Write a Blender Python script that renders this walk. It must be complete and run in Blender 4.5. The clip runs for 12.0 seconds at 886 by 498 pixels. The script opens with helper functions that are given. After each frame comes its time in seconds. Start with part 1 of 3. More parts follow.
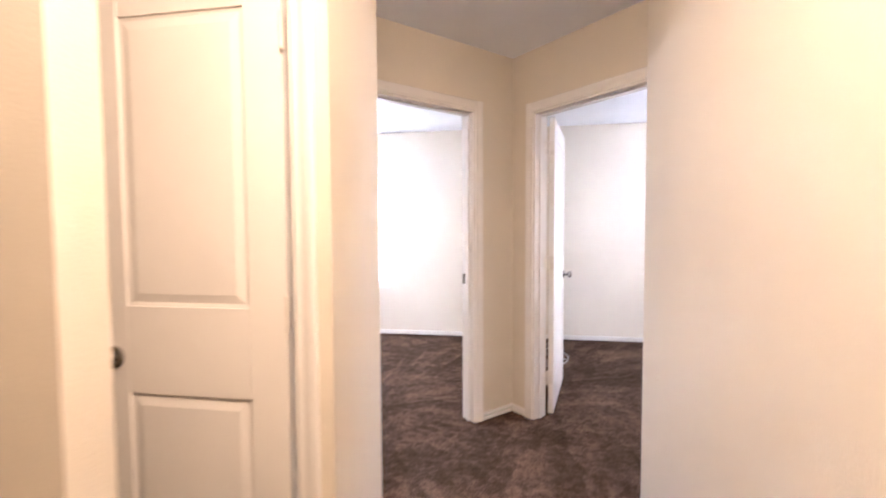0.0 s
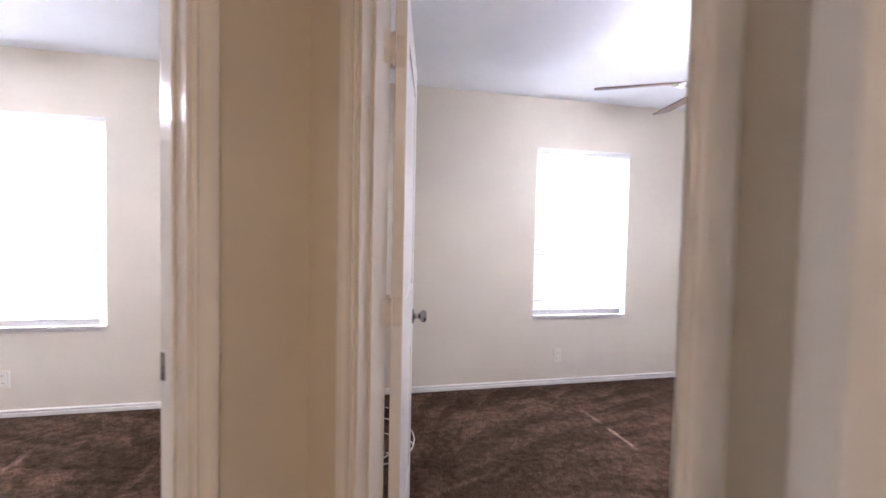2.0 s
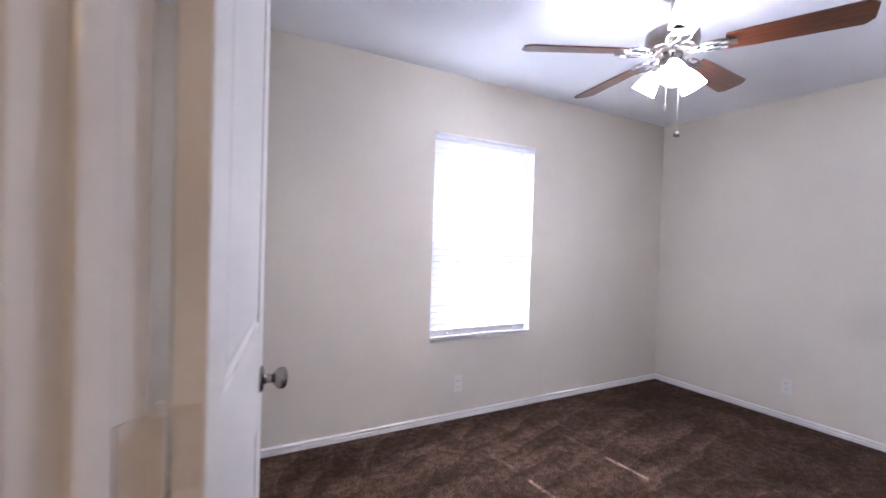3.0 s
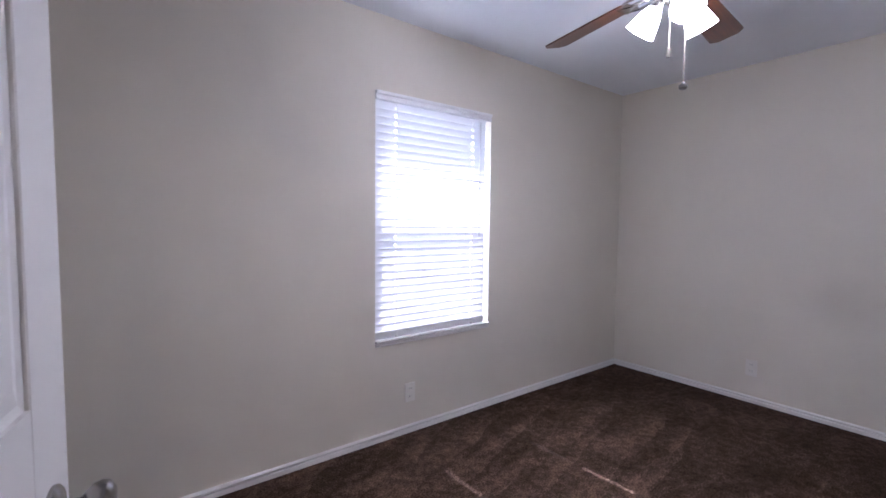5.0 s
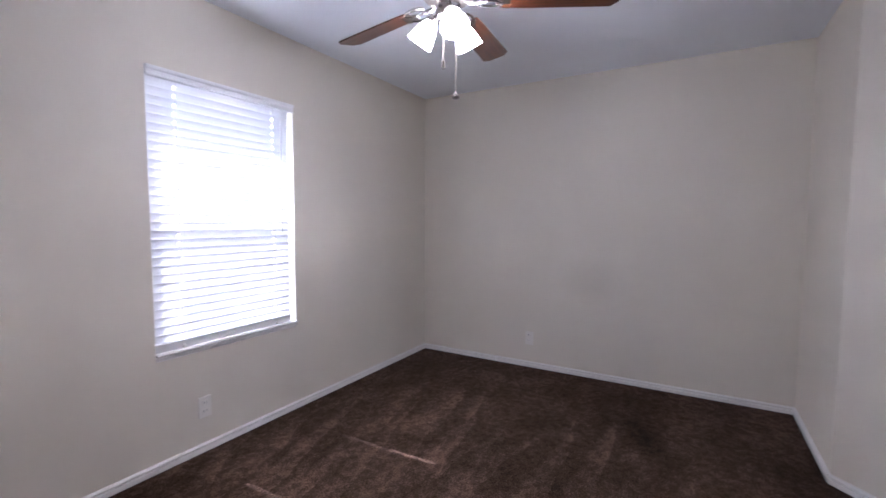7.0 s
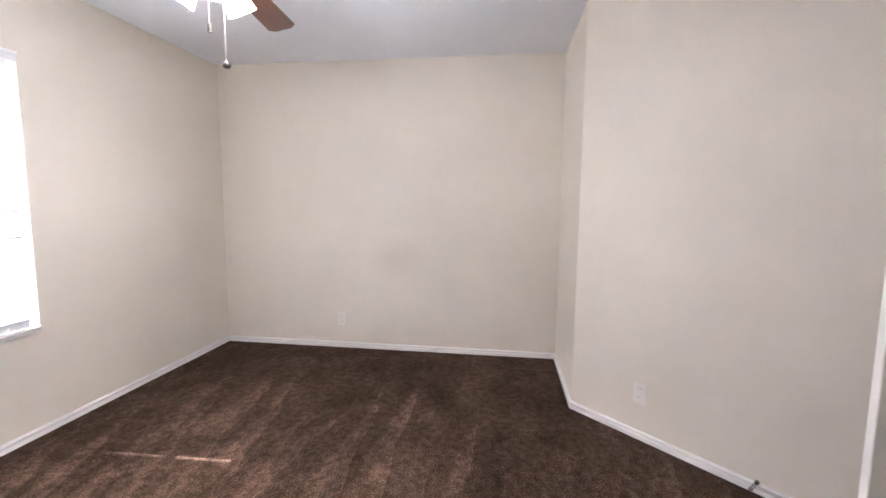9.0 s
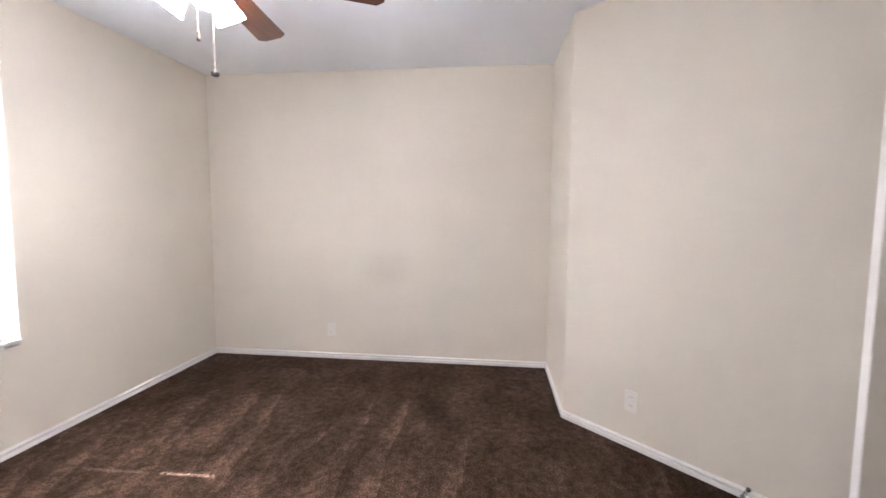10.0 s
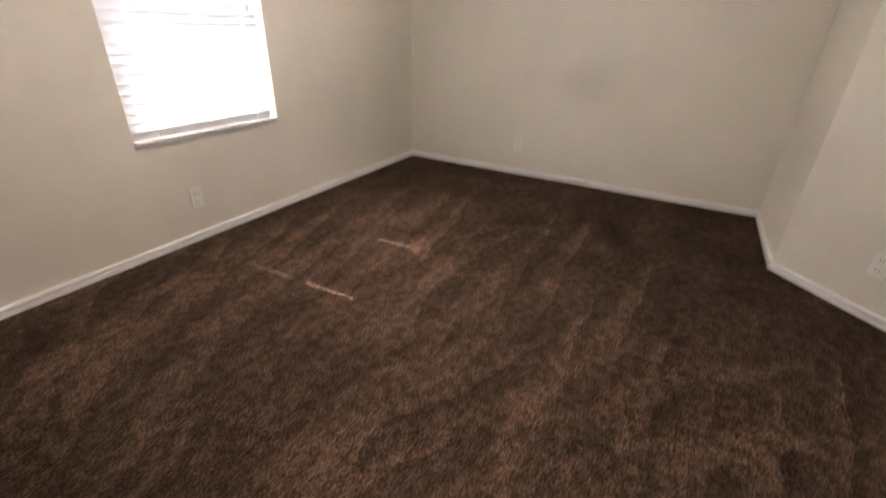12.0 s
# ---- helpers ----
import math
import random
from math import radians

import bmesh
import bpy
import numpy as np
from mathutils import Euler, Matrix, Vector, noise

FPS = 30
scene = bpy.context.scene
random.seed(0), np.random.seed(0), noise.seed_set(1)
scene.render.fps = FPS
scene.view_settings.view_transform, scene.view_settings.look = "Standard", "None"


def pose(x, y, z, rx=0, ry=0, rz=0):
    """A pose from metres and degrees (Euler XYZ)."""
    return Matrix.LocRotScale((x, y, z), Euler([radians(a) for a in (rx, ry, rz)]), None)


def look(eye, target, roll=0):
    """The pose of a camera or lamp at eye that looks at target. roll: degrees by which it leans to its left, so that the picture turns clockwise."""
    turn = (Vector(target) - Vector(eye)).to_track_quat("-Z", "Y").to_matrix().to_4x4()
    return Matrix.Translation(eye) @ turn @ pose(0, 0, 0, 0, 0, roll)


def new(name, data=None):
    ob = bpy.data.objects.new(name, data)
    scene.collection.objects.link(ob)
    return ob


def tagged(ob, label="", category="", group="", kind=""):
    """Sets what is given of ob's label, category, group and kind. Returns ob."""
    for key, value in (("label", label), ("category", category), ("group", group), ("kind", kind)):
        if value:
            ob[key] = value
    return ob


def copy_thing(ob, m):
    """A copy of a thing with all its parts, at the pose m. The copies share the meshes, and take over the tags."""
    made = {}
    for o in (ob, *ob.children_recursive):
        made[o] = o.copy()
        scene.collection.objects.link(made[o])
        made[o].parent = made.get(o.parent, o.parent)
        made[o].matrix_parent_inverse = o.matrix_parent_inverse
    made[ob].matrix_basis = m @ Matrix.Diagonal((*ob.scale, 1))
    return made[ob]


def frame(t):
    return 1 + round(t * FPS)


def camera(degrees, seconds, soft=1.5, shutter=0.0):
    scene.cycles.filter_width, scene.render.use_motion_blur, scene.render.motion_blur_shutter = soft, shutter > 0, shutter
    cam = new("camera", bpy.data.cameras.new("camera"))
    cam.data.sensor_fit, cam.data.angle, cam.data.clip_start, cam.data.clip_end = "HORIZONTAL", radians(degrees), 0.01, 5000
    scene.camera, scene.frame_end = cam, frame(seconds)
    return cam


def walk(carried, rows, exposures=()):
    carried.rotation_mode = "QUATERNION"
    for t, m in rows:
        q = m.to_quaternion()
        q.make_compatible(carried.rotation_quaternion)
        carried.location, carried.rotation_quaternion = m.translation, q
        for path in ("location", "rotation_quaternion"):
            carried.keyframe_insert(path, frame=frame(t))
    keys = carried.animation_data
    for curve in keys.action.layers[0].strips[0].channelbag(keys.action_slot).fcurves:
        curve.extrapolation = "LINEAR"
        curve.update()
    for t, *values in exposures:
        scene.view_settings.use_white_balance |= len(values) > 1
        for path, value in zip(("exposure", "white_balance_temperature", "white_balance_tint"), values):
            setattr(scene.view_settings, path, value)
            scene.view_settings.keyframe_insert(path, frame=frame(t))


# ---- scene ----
cam = camera(91.1, 12.0, soft=1.6, shutter=0.4)

PATH = [
    (0, (-4.157, -5.135, 1.284), (-4.477, -3.163, 1.191), -0.3),
    (0.3, (-4.149, -4.906, 1.282), (-4.28, -2.91, 1.275), 1.1),
    (0.5, (-4.166, -4.707, 1.296), (-4.147, -2.708, 1.304), 0.8),
    (0.7, (-4.155, -4.526, 1.298), (-4.05, -2.53, 1.248), 1.9),
    (0.9, (-4.167, -4.373, 1.283), (-3.952, -2.385, 1.254), 1.4),
    (1, (-4.181, -4.249, 1.293), (-3.841, -2.278, 1.269), 0.6),
    (1.1, (-4.173, -4.166, 1.292), (-3.811, -2.199, 1.281), -0.5),
    (1.3, (-4.173, -4.019, 1.294), (-3.732, -2.069, 1.232), 0.0),
    (1.5, (-4.155, -3.803, 1.266), (-3.675, -1.863, 1.187), 0.1),
    (1.7, (-4.114, -3.661, 1.282), (-3.655, -1.715, 1.257), 0.5),
    (2, (-4.057, -3.418, 1.289), (-3.618, -1.468, 1.215), 1.2),
    (2.3, (-4.045, -3.13, 1.257), (-3.429, -1.23, 1.168), 2.1),
    (2.5, (-4.005, -2.941, 1.292), (-3.201, -1.111, 1.237), 1.3),
    (2.8, (-3.959, -2.792, 1.291), (-3.019, -1.028, 1.22), 1.5),
    (3, (-3.897, -2.643, 1.273), (-2.916, -0.901, 1.236), 1.8),
    (5, (-3.681, -2.192, 1.285), (-2.471, -0.604, 1.166), 0.6),
    (5.5, (-3.664, -2.206, 1.29), (-2.354, -0.7, 1.157), 0.4),
    (6, (-3.65, -2.234, 1.296), (-2.181, -0.884, 1.167), 0.6),
    (6.5, (-3.631, -2.272, 1.289), (-2.022, -1.09, 1.161), 0.7),
    (7, (-3.614, -2.303, 1.289), (-1.889, -1.302, 1.151), 0.3),
    (7.5, (-3.609, -2.341, 1.28), (-1.774, -1.558, 1.14), 0.2),
    (9.4, (-3.584, -2.481, 1.289), (-1.601, -2.303, 1.1), 0.6),
    (9.5, (-3.584, -2.477, 1.282), (-1.599, -2.313, 1.102), 0.6),
    (10, (-3.582, -2.471, 1.281), (-1.602, -2.242, 1.111), 0.4),
    (10.5, (-3.587, -2.423, 1.284), (-1.662, -1.896, 1.16), 0.6),
    (11, (-3.603, -2.389, 1.282), (-1.764, -1.617, 1.14), 0.6),
    (11.5, (-3.613, -2.363, 1.247), (-1.873, -1.476, 0.816), 1.7),
    (11.7, (-3.61, -2.393, 1.198), (-1.94, -1.494, 0.564), 2.3),
    (12, (-3.616, -2.334, 1.153), (-2.05, -1.488, 0.24), 1.8),
]
EXPOSURES = [(0.0, 5.0, 5250, 25), (0.5, 4.8, 5400, 27), (1.0, 4.65, 5450, 24), (1.5, 4.4, 5400, 25), (2.0, 4.1, 5400, 25), (2.5, 3.9, 5300, 25), (3.0, 3.8, 5150, 26), (4.8, 3.1, 5100, 27), (7.7, 3.35, 5300, 25), (9.3, 4.35, 5650, 21), (11.0, 4.2, 5700, 20), (11.5, 3.9, 6000, 19), (12.0, 3.6, 6400, 20)]
walk(cam, [(t, look(eye, target, roll)) for t, eye, target, roll in PATH], EXPOSURES)

# ---- world, sun, exposure ----
SUN_EL, SUN_AZ = radians(54), radians(-2.0)
world = bpy.data.worlds.new("sky")
scene.world = world
world.use_nodes = True
wn = world.node_tree
sky = wn.nodes.new("ShaderNodeTexSky")
sky.sky_type, sky.sun_disc = "NISHITA", False
sky.sun_elevation, sky.sun_rotation = SUN_EL, SUN_AZ
wn.nodes["Background"].inputs["Strength"].default_value = 0.15
wn.links.new(sky.outputs[0], wn.nodes["Background"].inputs["Color"])
sun_data = bpy.data.lights.new("sun", "SUN")
sun_data.energy, sun_data.angle, sun_data.color = 5.0, radians(0.4), (1.0, 0.95, 0.87)
sun_lamp = new("sun", sun_data)
sun_lamp.matrix_world = look((0, 0, 0), (-math.sin(SUN_AZ) * math.cos(SUN_EL), -math.cos(SUN_AZ) * math.cos(SUN_EL), -math.sin(SUN_EL)))

FAN_GLOW, BULB_GLOW = 8.5, 56.0
HALL_GLOW = 7.5

# ---- materials ----


def material(name, color, rough=0.6, metal=0.0, spec=0.5, vary=0.06, scale=3.0, grain=0.0, grain_scale=150.0, bump=0.0, bump_scale=120.0, depth=0.002, smudge=None):
    """Painted or plain surface: a base colour that drifts softly, a fine grain and a fine relief."""
    m = bpy.data.materials.new(name)
    m.use_nodes = True
    n, l = m.node_tree.nodes, m.node_tree.links
    b = n["Principled BSDF"]
    b.inputs["Roughness"].default_value, b.inputs["Metallic"].default_value = rough, metal
    b.inputs["Specular IOR Level"].default_value = spec
    co = n.new("ShaderNodeTexCoord")
    big = n.new("ShaderNodeTexNoise")
    big.inputs["Scale"].default_value, big.inputs["Detail"].default_value = scale, 5
    l.new(co.outputs["Object"], big.inputs["Vector"])
    fine = n.new("ShaderNodeTexNoise")
    fine.inputs["Scale"].default_value, fine.inputs["Detail"].default_value = grain_scale, 2
    l.new(co.outputs["Object"], fine.inputs["Vector"])
    ramp = n.new("ShaderNodeMapRange")
    ramp.inputs["From Min"].default_value, ramp.inputs["From Max"].default_value = 0.3, 0.7
    ramp.inputs["To Min"].default_value, ramp.inputs["To Max"].default_value = 1 - vary, 1 + vary
    l.new(big.outputs["Fac"], ramp.inputs["Value"])
    gr = n.new("ShaderNodeMapRange")
    gr.inputs["From Min"].default_value, gr.inputs["From Max"].default_value = 0.3, 0.7
    gr.inputs["To Min"].default_value, gr.inputs["To Max"].default_value = 1 - grain, 1 + grain
    l.new(fine.outputs["Fac"], gr.inputs["Value"])
    mul = n.new("ShaderNodeMath")
    mul.operation = "MULTIPLY"
    l.new(ramp.outputs[0], mul.inputs[0])
    l.new(gr.outputs[0], mul.inputs[1])
    if smudge:
        mp = n.new("ShaderNodeMapping")
        mp.inputs["Location"].default_value = [-c * k for c, k in zip(smudge, (3.3, 3.3, 5.0))]
        mp.inputs["Scale"].default_value = (3.3, 3.3, 5.0)
        l.new(co.outputs["Object"], mp.inputs["Vector"])
        warp = n.new("ShaderNodeVectorMath")
        warp.operation = "MULTIPLY_ADD"
        l.new(big.outputs["Color"], warp.inputs[0])
        warp.inputs[1].default_value, warp.inputs[2].default_value = (0.8, 0, 0.8), (-0.4, 0, -0.4)
        add = n.new("ShaderNodeVectorMath")
        add.operation = "ADD"
        l.new(mp.outputs[0], add.inputs[0])
        l.new(warp.outputs[0], add.inputs[1])
        ln = n.new("ShaderNodeVectorMath")
        ln.operation = "LENGTH"
        l.new(add.outputs[0], ln.inputs[0])
        sm = n.new("ShaderNodeMapRange")
        sm.interpolation_type = "SMOOTHSTEP"
        sm.inputs["From Min"].default_value, sm.inputs["From Max"].default_value = 0.1, 1.1
        sm.inputs["To Min"].default_value, sm.inputs["To Max"].default_value = 0.90, 1.0
        l.new(ln.outputs["Value"], sm.inputs["Value"])
        mul_s = n.new("ShaderNodeMath")
        mul_s.operation = "MULTIPLY"
        l.new(mul.outputs[0], mul_s.inputs[0])
        l.new(sm.outputs[0], mul_s.inputs[1])
        mul = mul_s
    sc = n.new("ShaderNodeVectorMath")
    sc.operation = "SCALE"
    sc.inputs[0].default_value = color
    l.new(mul.outputs[0], sc.inputs["Scale"])
    l.new(sc.outputs[0], b.inputs["Base Color"])
    if bump:
        rel = n.new("ShaderNodeTexNoise")
        rel.inputs["Scale"].default_value, rel.inputs["Detail"].default_value = bump_scale, 3
        l.new(co.outputs["Object"], rel.inputs["Vector"])
        bu = n.new("ShaderNodeBump")
        bu.inputs["Strength"].default_value, bu.inputs["Distance"].default_value = bump, depth
        l.new(rel.outputs["Fac"], bu.inputs["Height"])
        l.new(bu.outputs[0], b.inputs["Normal"])
    return m


def glow_material(name, color, strength):
    m = bpy.data.materials.new(name)
    m.use_nodes = True
    b = m.node_tree.nodes["Principled BSDF"]
    b.inputs["Base Color"].default_value = (0.85, 0.83, 0.8, 1)
    b.inputs["Roughness"].default_value = 0.3
    b.inputs["Emission Color"].default_value = (*color, 1)
    b.inputs["Emission Strength"].default_value = strength
    return m


def glass_material():
    m = bpy.data.materials.new("window glass")
    m.use_nodes = True
    b = m.node_tree.nodes["Principled BSDF"]
    b.inputs["Base Color"].default_value = (0.96, 0.98, 0.97, 1)
    b.inputs["Roughness"].default_value = 0.02
    b.inputs["Transmission Weight"].default_value = 1.0
    b.inputs["IOR"].default_value = 1.45
    return m


def slat_material():
    """White plastic that lets some of the daylight through."""
    m = bpy.data.materials.new("white vinyl slat")
    m.use_nodes = True
    n, l = m.node_tree.nodes, m.node_tree.links
    b = n["Principled BSDF"]
    b.inputs["Base Color"].default_value = (0.88, 0.88, 0.88, 1)
    b.inputs["Roughness"].default_value = 0.4
    tr = n.new("ShaderNodeBsdfTranslucent")
    tr.inputs["Color"].default_value = (0.80, 0.80, 0.82, 1)
    mix = n.new("ShaderNodeMixShader")
    mix.inputs[0].default_value = 0.36
    l.new(b.outputs[0], mix.inputs[1])
    l.new(tr.outputs[0], mix.inputs[2])
    l.new(mix.outputs[0], n["Material Output"].inputs["Surface"])
    return m


def wood_material(name, dark, light):
    m = bpy.data.materials.new(name)
    m.use_nodes = True
    n, l = m.node_tree.nodes, m.node_tree.links
    b = n["Principled BSDF"]
    b.inputs["Roughness"].default_value = 0.3
    b.inputs["Coat Weight"].default_value, b.inputs["Coat Roughness"].default_value = 0.6, 0.15
    co, mp = n.new("ShaderNodeTexCoord"), n.new("ShaderNodeMapping")
    mp.inputs["Scale"].default_value = (2.5, 45, 45)
    l.new(co.outputs["Object"], mp.inputs["Vector"])
    no = n.new("ShaderNodeTexNoise")
    no.inputs["Scale"].default_value, no.inputs["Detail"].default_value, no.inputs["Distortion"].default_value = 1.5, 6, 0.6
    l.new(mp.outputs[0], no.inputs["Vector"])
    r = n.new("ShaderNodeValToRGB")
    r.color_ramp.elements[0].position, r.color_ramp.elements[1].position = 0.3, 0.72
    r.color_ramp.elements[0].color, r.color_ramp.elements[1].color = (*dark, 1), (*light, 1)
    l.new(no.outputs["Fac"], r.inputs["Fac"])
    l.new(r.outputs[0], b.inputs["Base Color"])
    return m


def carpet_material():
    """Brown cut-pile carpet: tufts, and the wedge-shaped swaths that a vacuum cleaner leaves."""
    m = bpy.data.materials.new("brown cut-pile carpet")
    m.use_nodes = True
    n, l = m.node_tree.nodes, m.node_tree.links
    b = n["Principled BSDF"]
    b.inputs["Roughness"].default_value = 1.0
    b.inputs["Specular IOR Level"].default_value = 0.05
    b.inputs["Sheen Weight"].default_value = 0.03
    b.inputs["Sheen Tint"].default_value = (0.55, 0.36, 0.25, 1)
    b.inputs["Sheen Roughness"].default_value = 0.6
    co = n.new("ShaderNodeTexCoord")

    def noise_of(scale_xyz, scale, detail, rot=0.0, distort=0.0):
        mp, no = n.new("ShaderNodeMapping"), n.new("ShaderNodeTexNoise")
        mp.inputs["Scale"].default_value = scale_xyz
        mp.inputs["Rotation"].default_value = (0, 0, radians(rot))
        l.new(co.outputs["Object"], mp.inputs["Vector"])
        l.new(mp.outputs[0], no.inputs["Vector"])
        no.inputs["Scale"].default_value, no.inputs["Detail"].default_value, no.inputs["Distortion"].default_value = scale, detail, distort
        return no.outputs["Fac"]

    def ranged(v, a, c, lo, hi):
        r = n.new("ShaderNodeMapRange")
        r.interpolation_type = "SMOOTHSTEP"
        for k, w in zip(("From Min", "From Max", "To Min", "To Max"), (a, c, lo, hi)):
            r.inputs[k].default_value = w
        l.new(v, r.inputs["Value"])
        return r.outputs[0]

    def times(u, v):
        q = n.new("ShaderNodeMath")
        q.operation = "MULTIPLY"
        l.new(u, q.inputs[0])
        l.new(v, q.inputs[1])
        return q.outputs[0]

    def maths(op, u, v):
        q = n.new("ShaderNodeMath")
        q.operation = op
        for k, w in enumerate((u, v)):
            if isinstance(w, (int, float)):
                q.inputs[k].default_value = w
            else:
                l.new(w, q.inputs[k])
        return q.outputs[0]

    split = n.new("ShaderNodeSeparateXYZ")
    l.new(co.outputs["Object"], split.inputs[0])
    px, py = split.outputs[0], split.outputs[1]
    def fan_strokes(cx, cy, count, reach, phase, wob):
        """Pale wedges pushed out from one standing place: broad near it, narrow at the far end."""
        ux, uy = maths("SUBTRACT", px, cx), maths("SUBTRACT", py, cy)
        wobble = noise_of((1, 1, 1), 2.2, 3)
        ang = maths("ADD", maths("MULTIPLY", maths("ARCTAN2", uy, ux), count), maths("ADD", maths("MULTIPLY", wobble, wob), phase))
        cell = maths("FLOOR", ang, 0)
        saw = maths("FRACT", ang, 0)
        pick = n.new("ShaderNodeTexWhiteNoise")
        pick.noise_dimensions = "1D"
        l.new(cell, pick.inputs["W"])
        dist = maths("SQRT", maths("ADD", maths("MULTIPLY", ux, ux), maths("MULTIPLY", uy, uy)), 0)
        end = maths("ADD", maths("MULTIPLY", pick.outputs["Value"], 1.4), reach)
        width = maths("MULTIPLY", maths("SUBTRACT", end, dist), 0.75)
        near = ranged(maths("SUBTRACT", end, dist), 0.9, 1.9, 1.0, 0.1)
        edge = maths("SUBTRACT", maths("ADD", width, maths("MULTIPLY", noise_of((1, 1, 1), 9, 3), 0.32)), maths("ADD", saw, 0.2))
        return times(ranged(edge, -0.22, 0.30, 0.0, 1.0), near)

    far = maths("MAXIMUM", fan_strokes(-7.3, -2.2, 30.0, 5.5, 0.3, 0.8), maths("MULTIPLY", fan_strokes(-3.9, -1.2, 9.0, 2.2, 0.6, 1.0), 0.7))
    mid = fan_strokes(-3.9, -1.5, 7.0, 1.3, 0.7, 1.4)
    west = fan_strokes(-5.2, -2.2, 7.0, 1.2, 0.1, 1.2)
    strokes = maths("MAXIMUM", maths("MAXIMUM", far, maths("MULTIPLY", mid, 0.75)), west)
    swath = ranged(strokes, 0.0, 1.0, 0.82, 1.40)
    swath2 = ranged(noise_of((1.1, 2.0, 1), 1.7, 3.0, -32, 1.2), 0.36, 0.64, 0.84, 1.16)
    dx, dy = maths("SUBTRACT", px, -0.80), maths("SUBTRACT", py, -2.08)
    spot_d = maths("ADD", maths("MULTIPLY", maths("MULTIPLY", dx, dx), 5.0), maths("MULTIPLY", maths("MULTIPLY", dy, dy), 16.0))
    spot = ranged(maths("ADD", spot_d, maths("MULTIPLY", noise_of((1, 3, 1), 6, 3), 0.7)), 0.25, 0.85, 0.62, 1.0)
    patch = ranged(noise_of((1, 1, 1), 3.0, 5, 0, 0.8), 0.36, 0.64, 0.80, 1.22)
    tuft = ranged(noise_of((1, 1, 1), 115, 3), 0.37, 0.63, 0.52, 1.50)
    clump = ranged(noise_of((1, 1, 1), 24, 4), 0.34, 0.66, 0.70, 1.32)
    fine = ranged(noise_of((1, 1, 1), 240, 2), 0.36, 0.64, 0.62, 1.40)
    tuft = times(tuft, fine)
    f = times(times(times(swath, swath2), times(patch, spot)), times(tuft, clump))
    sc = n.new("ShaderNodeVectorMath")
    sc.operation = "SCALE"
    sc.inputs[0].default_value = (0.0570, 0.0353, 0.0235)
    l.new(f, sc.inputs["Scale"])
    l.new(sc.outputs[0], b.inputs["Base Color"])
    h = noise_of((1, 1, 1), 190, 3)
    bu = n.new("ShaderNodeBump")
    bu.inputs["Strength"].default_value, bu.inputs["Distance"].default_value = 1.0, 0.008
    l.new(h, bu.inputs["Height"])
    l.new(bu.outputs[0], b.inputs["Normal"])
    return m


M_WALL = material("beige orange-peel wall paint", (0.67, 0.622, 0.522), 0.75, vary=0.035, scale=1.3, bump=0.35, bump_scale=130, depth=0.002)
M_WALL_MARKED = material("beige orange-peel wall paint with a scuff", (0.67, 0.622, 0.522), 0.75, vary=0.035, scale=1.3, bump=0.35, bump_scale=130, depth=0.002, smudge=(1.58, 0.0, 0.80))
M_CEIL = material("white textured ceiling paint", (0.83, 0.855, 0.885), 0.9, vary=0.03, scale=2, bump=0.5, bump_scale=90, depth=0.003)
M_TRIM = material("white semi-gloss trim paint", (0.78, 0.765, 0.73), 0.2, vary=0.03, scale=4, bump=0.08, bump_scale=60, depth=0.001)
M_DOOR = material("white semi-gloss door paint", (0.78, 0.76, 0.72), 0.3, vary=0.03, scale=3, bump=0.1, bump_scale=70, depth=0.001)
M_CARPET = carpet_material()
M_SLAT = slat_material()
M_VINYL = material("white vinyl", (0.8, 0.8, 0.79), 0.4, vary=0.03)
M_GLASS = glass_material()
M_SCREEN = bpy.data.materials.new("grey screen mesh")
M_SCREEN.use_nodes = True
_n, _l = M_SCREEN.node_tree.nodes, M_SCREEN.node_tree.links
_n["Principled BSDF"].inputs["Base Color"].default_value = (0.09, 0.09, 0.09, 1)
_n["Principled BSDF"].inputs["Roughness"].default_value = 0.7
_t, _x = _n.new("ShaderNodeBsdfTransparent"), _n.new("ShaderNodeMixShader")
_x.inputs[0].default_value = 0.70
_l.new(_n["Principled BSDF"].outputs[0], _x.inputs[1])
_l.new(_t.outputs[0], _x.inputs[2])
_l.new(_x.outputs[0], _n["Material Output"].inputs["Surface"])
M_PLATE = material("white plastic plate", (0.72, 0.69, 0.62), 0.35, vary=0.03)
M_DARK = material("dark slot", (0.03, 0.03, 0.03), 0.6)
M_NICKEL = material("brushed nickel", (0.33, 0.31, 0.285), 0.24, 1.0, vary=0.06, scale=20)
M_HINGE = material("painted steel hinge", (0.70, 0.67, 0.61), 0.35, 0.0, vary=0.08, scale=20)
M_BRONZE = material("dull nickel fan housing", (0.42, 0.38, 0.33), 0.3, 1.0, vary=0.08, scale=20)
M_BLADE = wood_material("reddish walnut veneer", (0.038, 0.011, 0.005), (0.120, 0.038, 0.013))
M_SHADE = glow_material("lit frosted glass", (1.0, 0.93, 0.84), FAN_GLOW)
M_BULB = glow_material("lit bulb glass", (1.0, 0.93, 0.84), BULB_GLOW)
M_SHADE_OFF = material("frosted glass", (0.82, 0.8, 0.76), 0.35)
M_DOME = glow_material("lit opal glass", (1.0, 0.67, 0.36), HALL_GLOW)
M_RUBBER = material("grey rubber", (0.2, 0.19, 0.18), 0.7)
M_CHAIN = material("fine brass chain", (0.33, 0.29, 0.22), 0.4, 0.8)
M_FOB = material("dark bronze fob", (0.06, 0.05, 0.04), 0.45, 0.6, vary=0.05, scale=20)
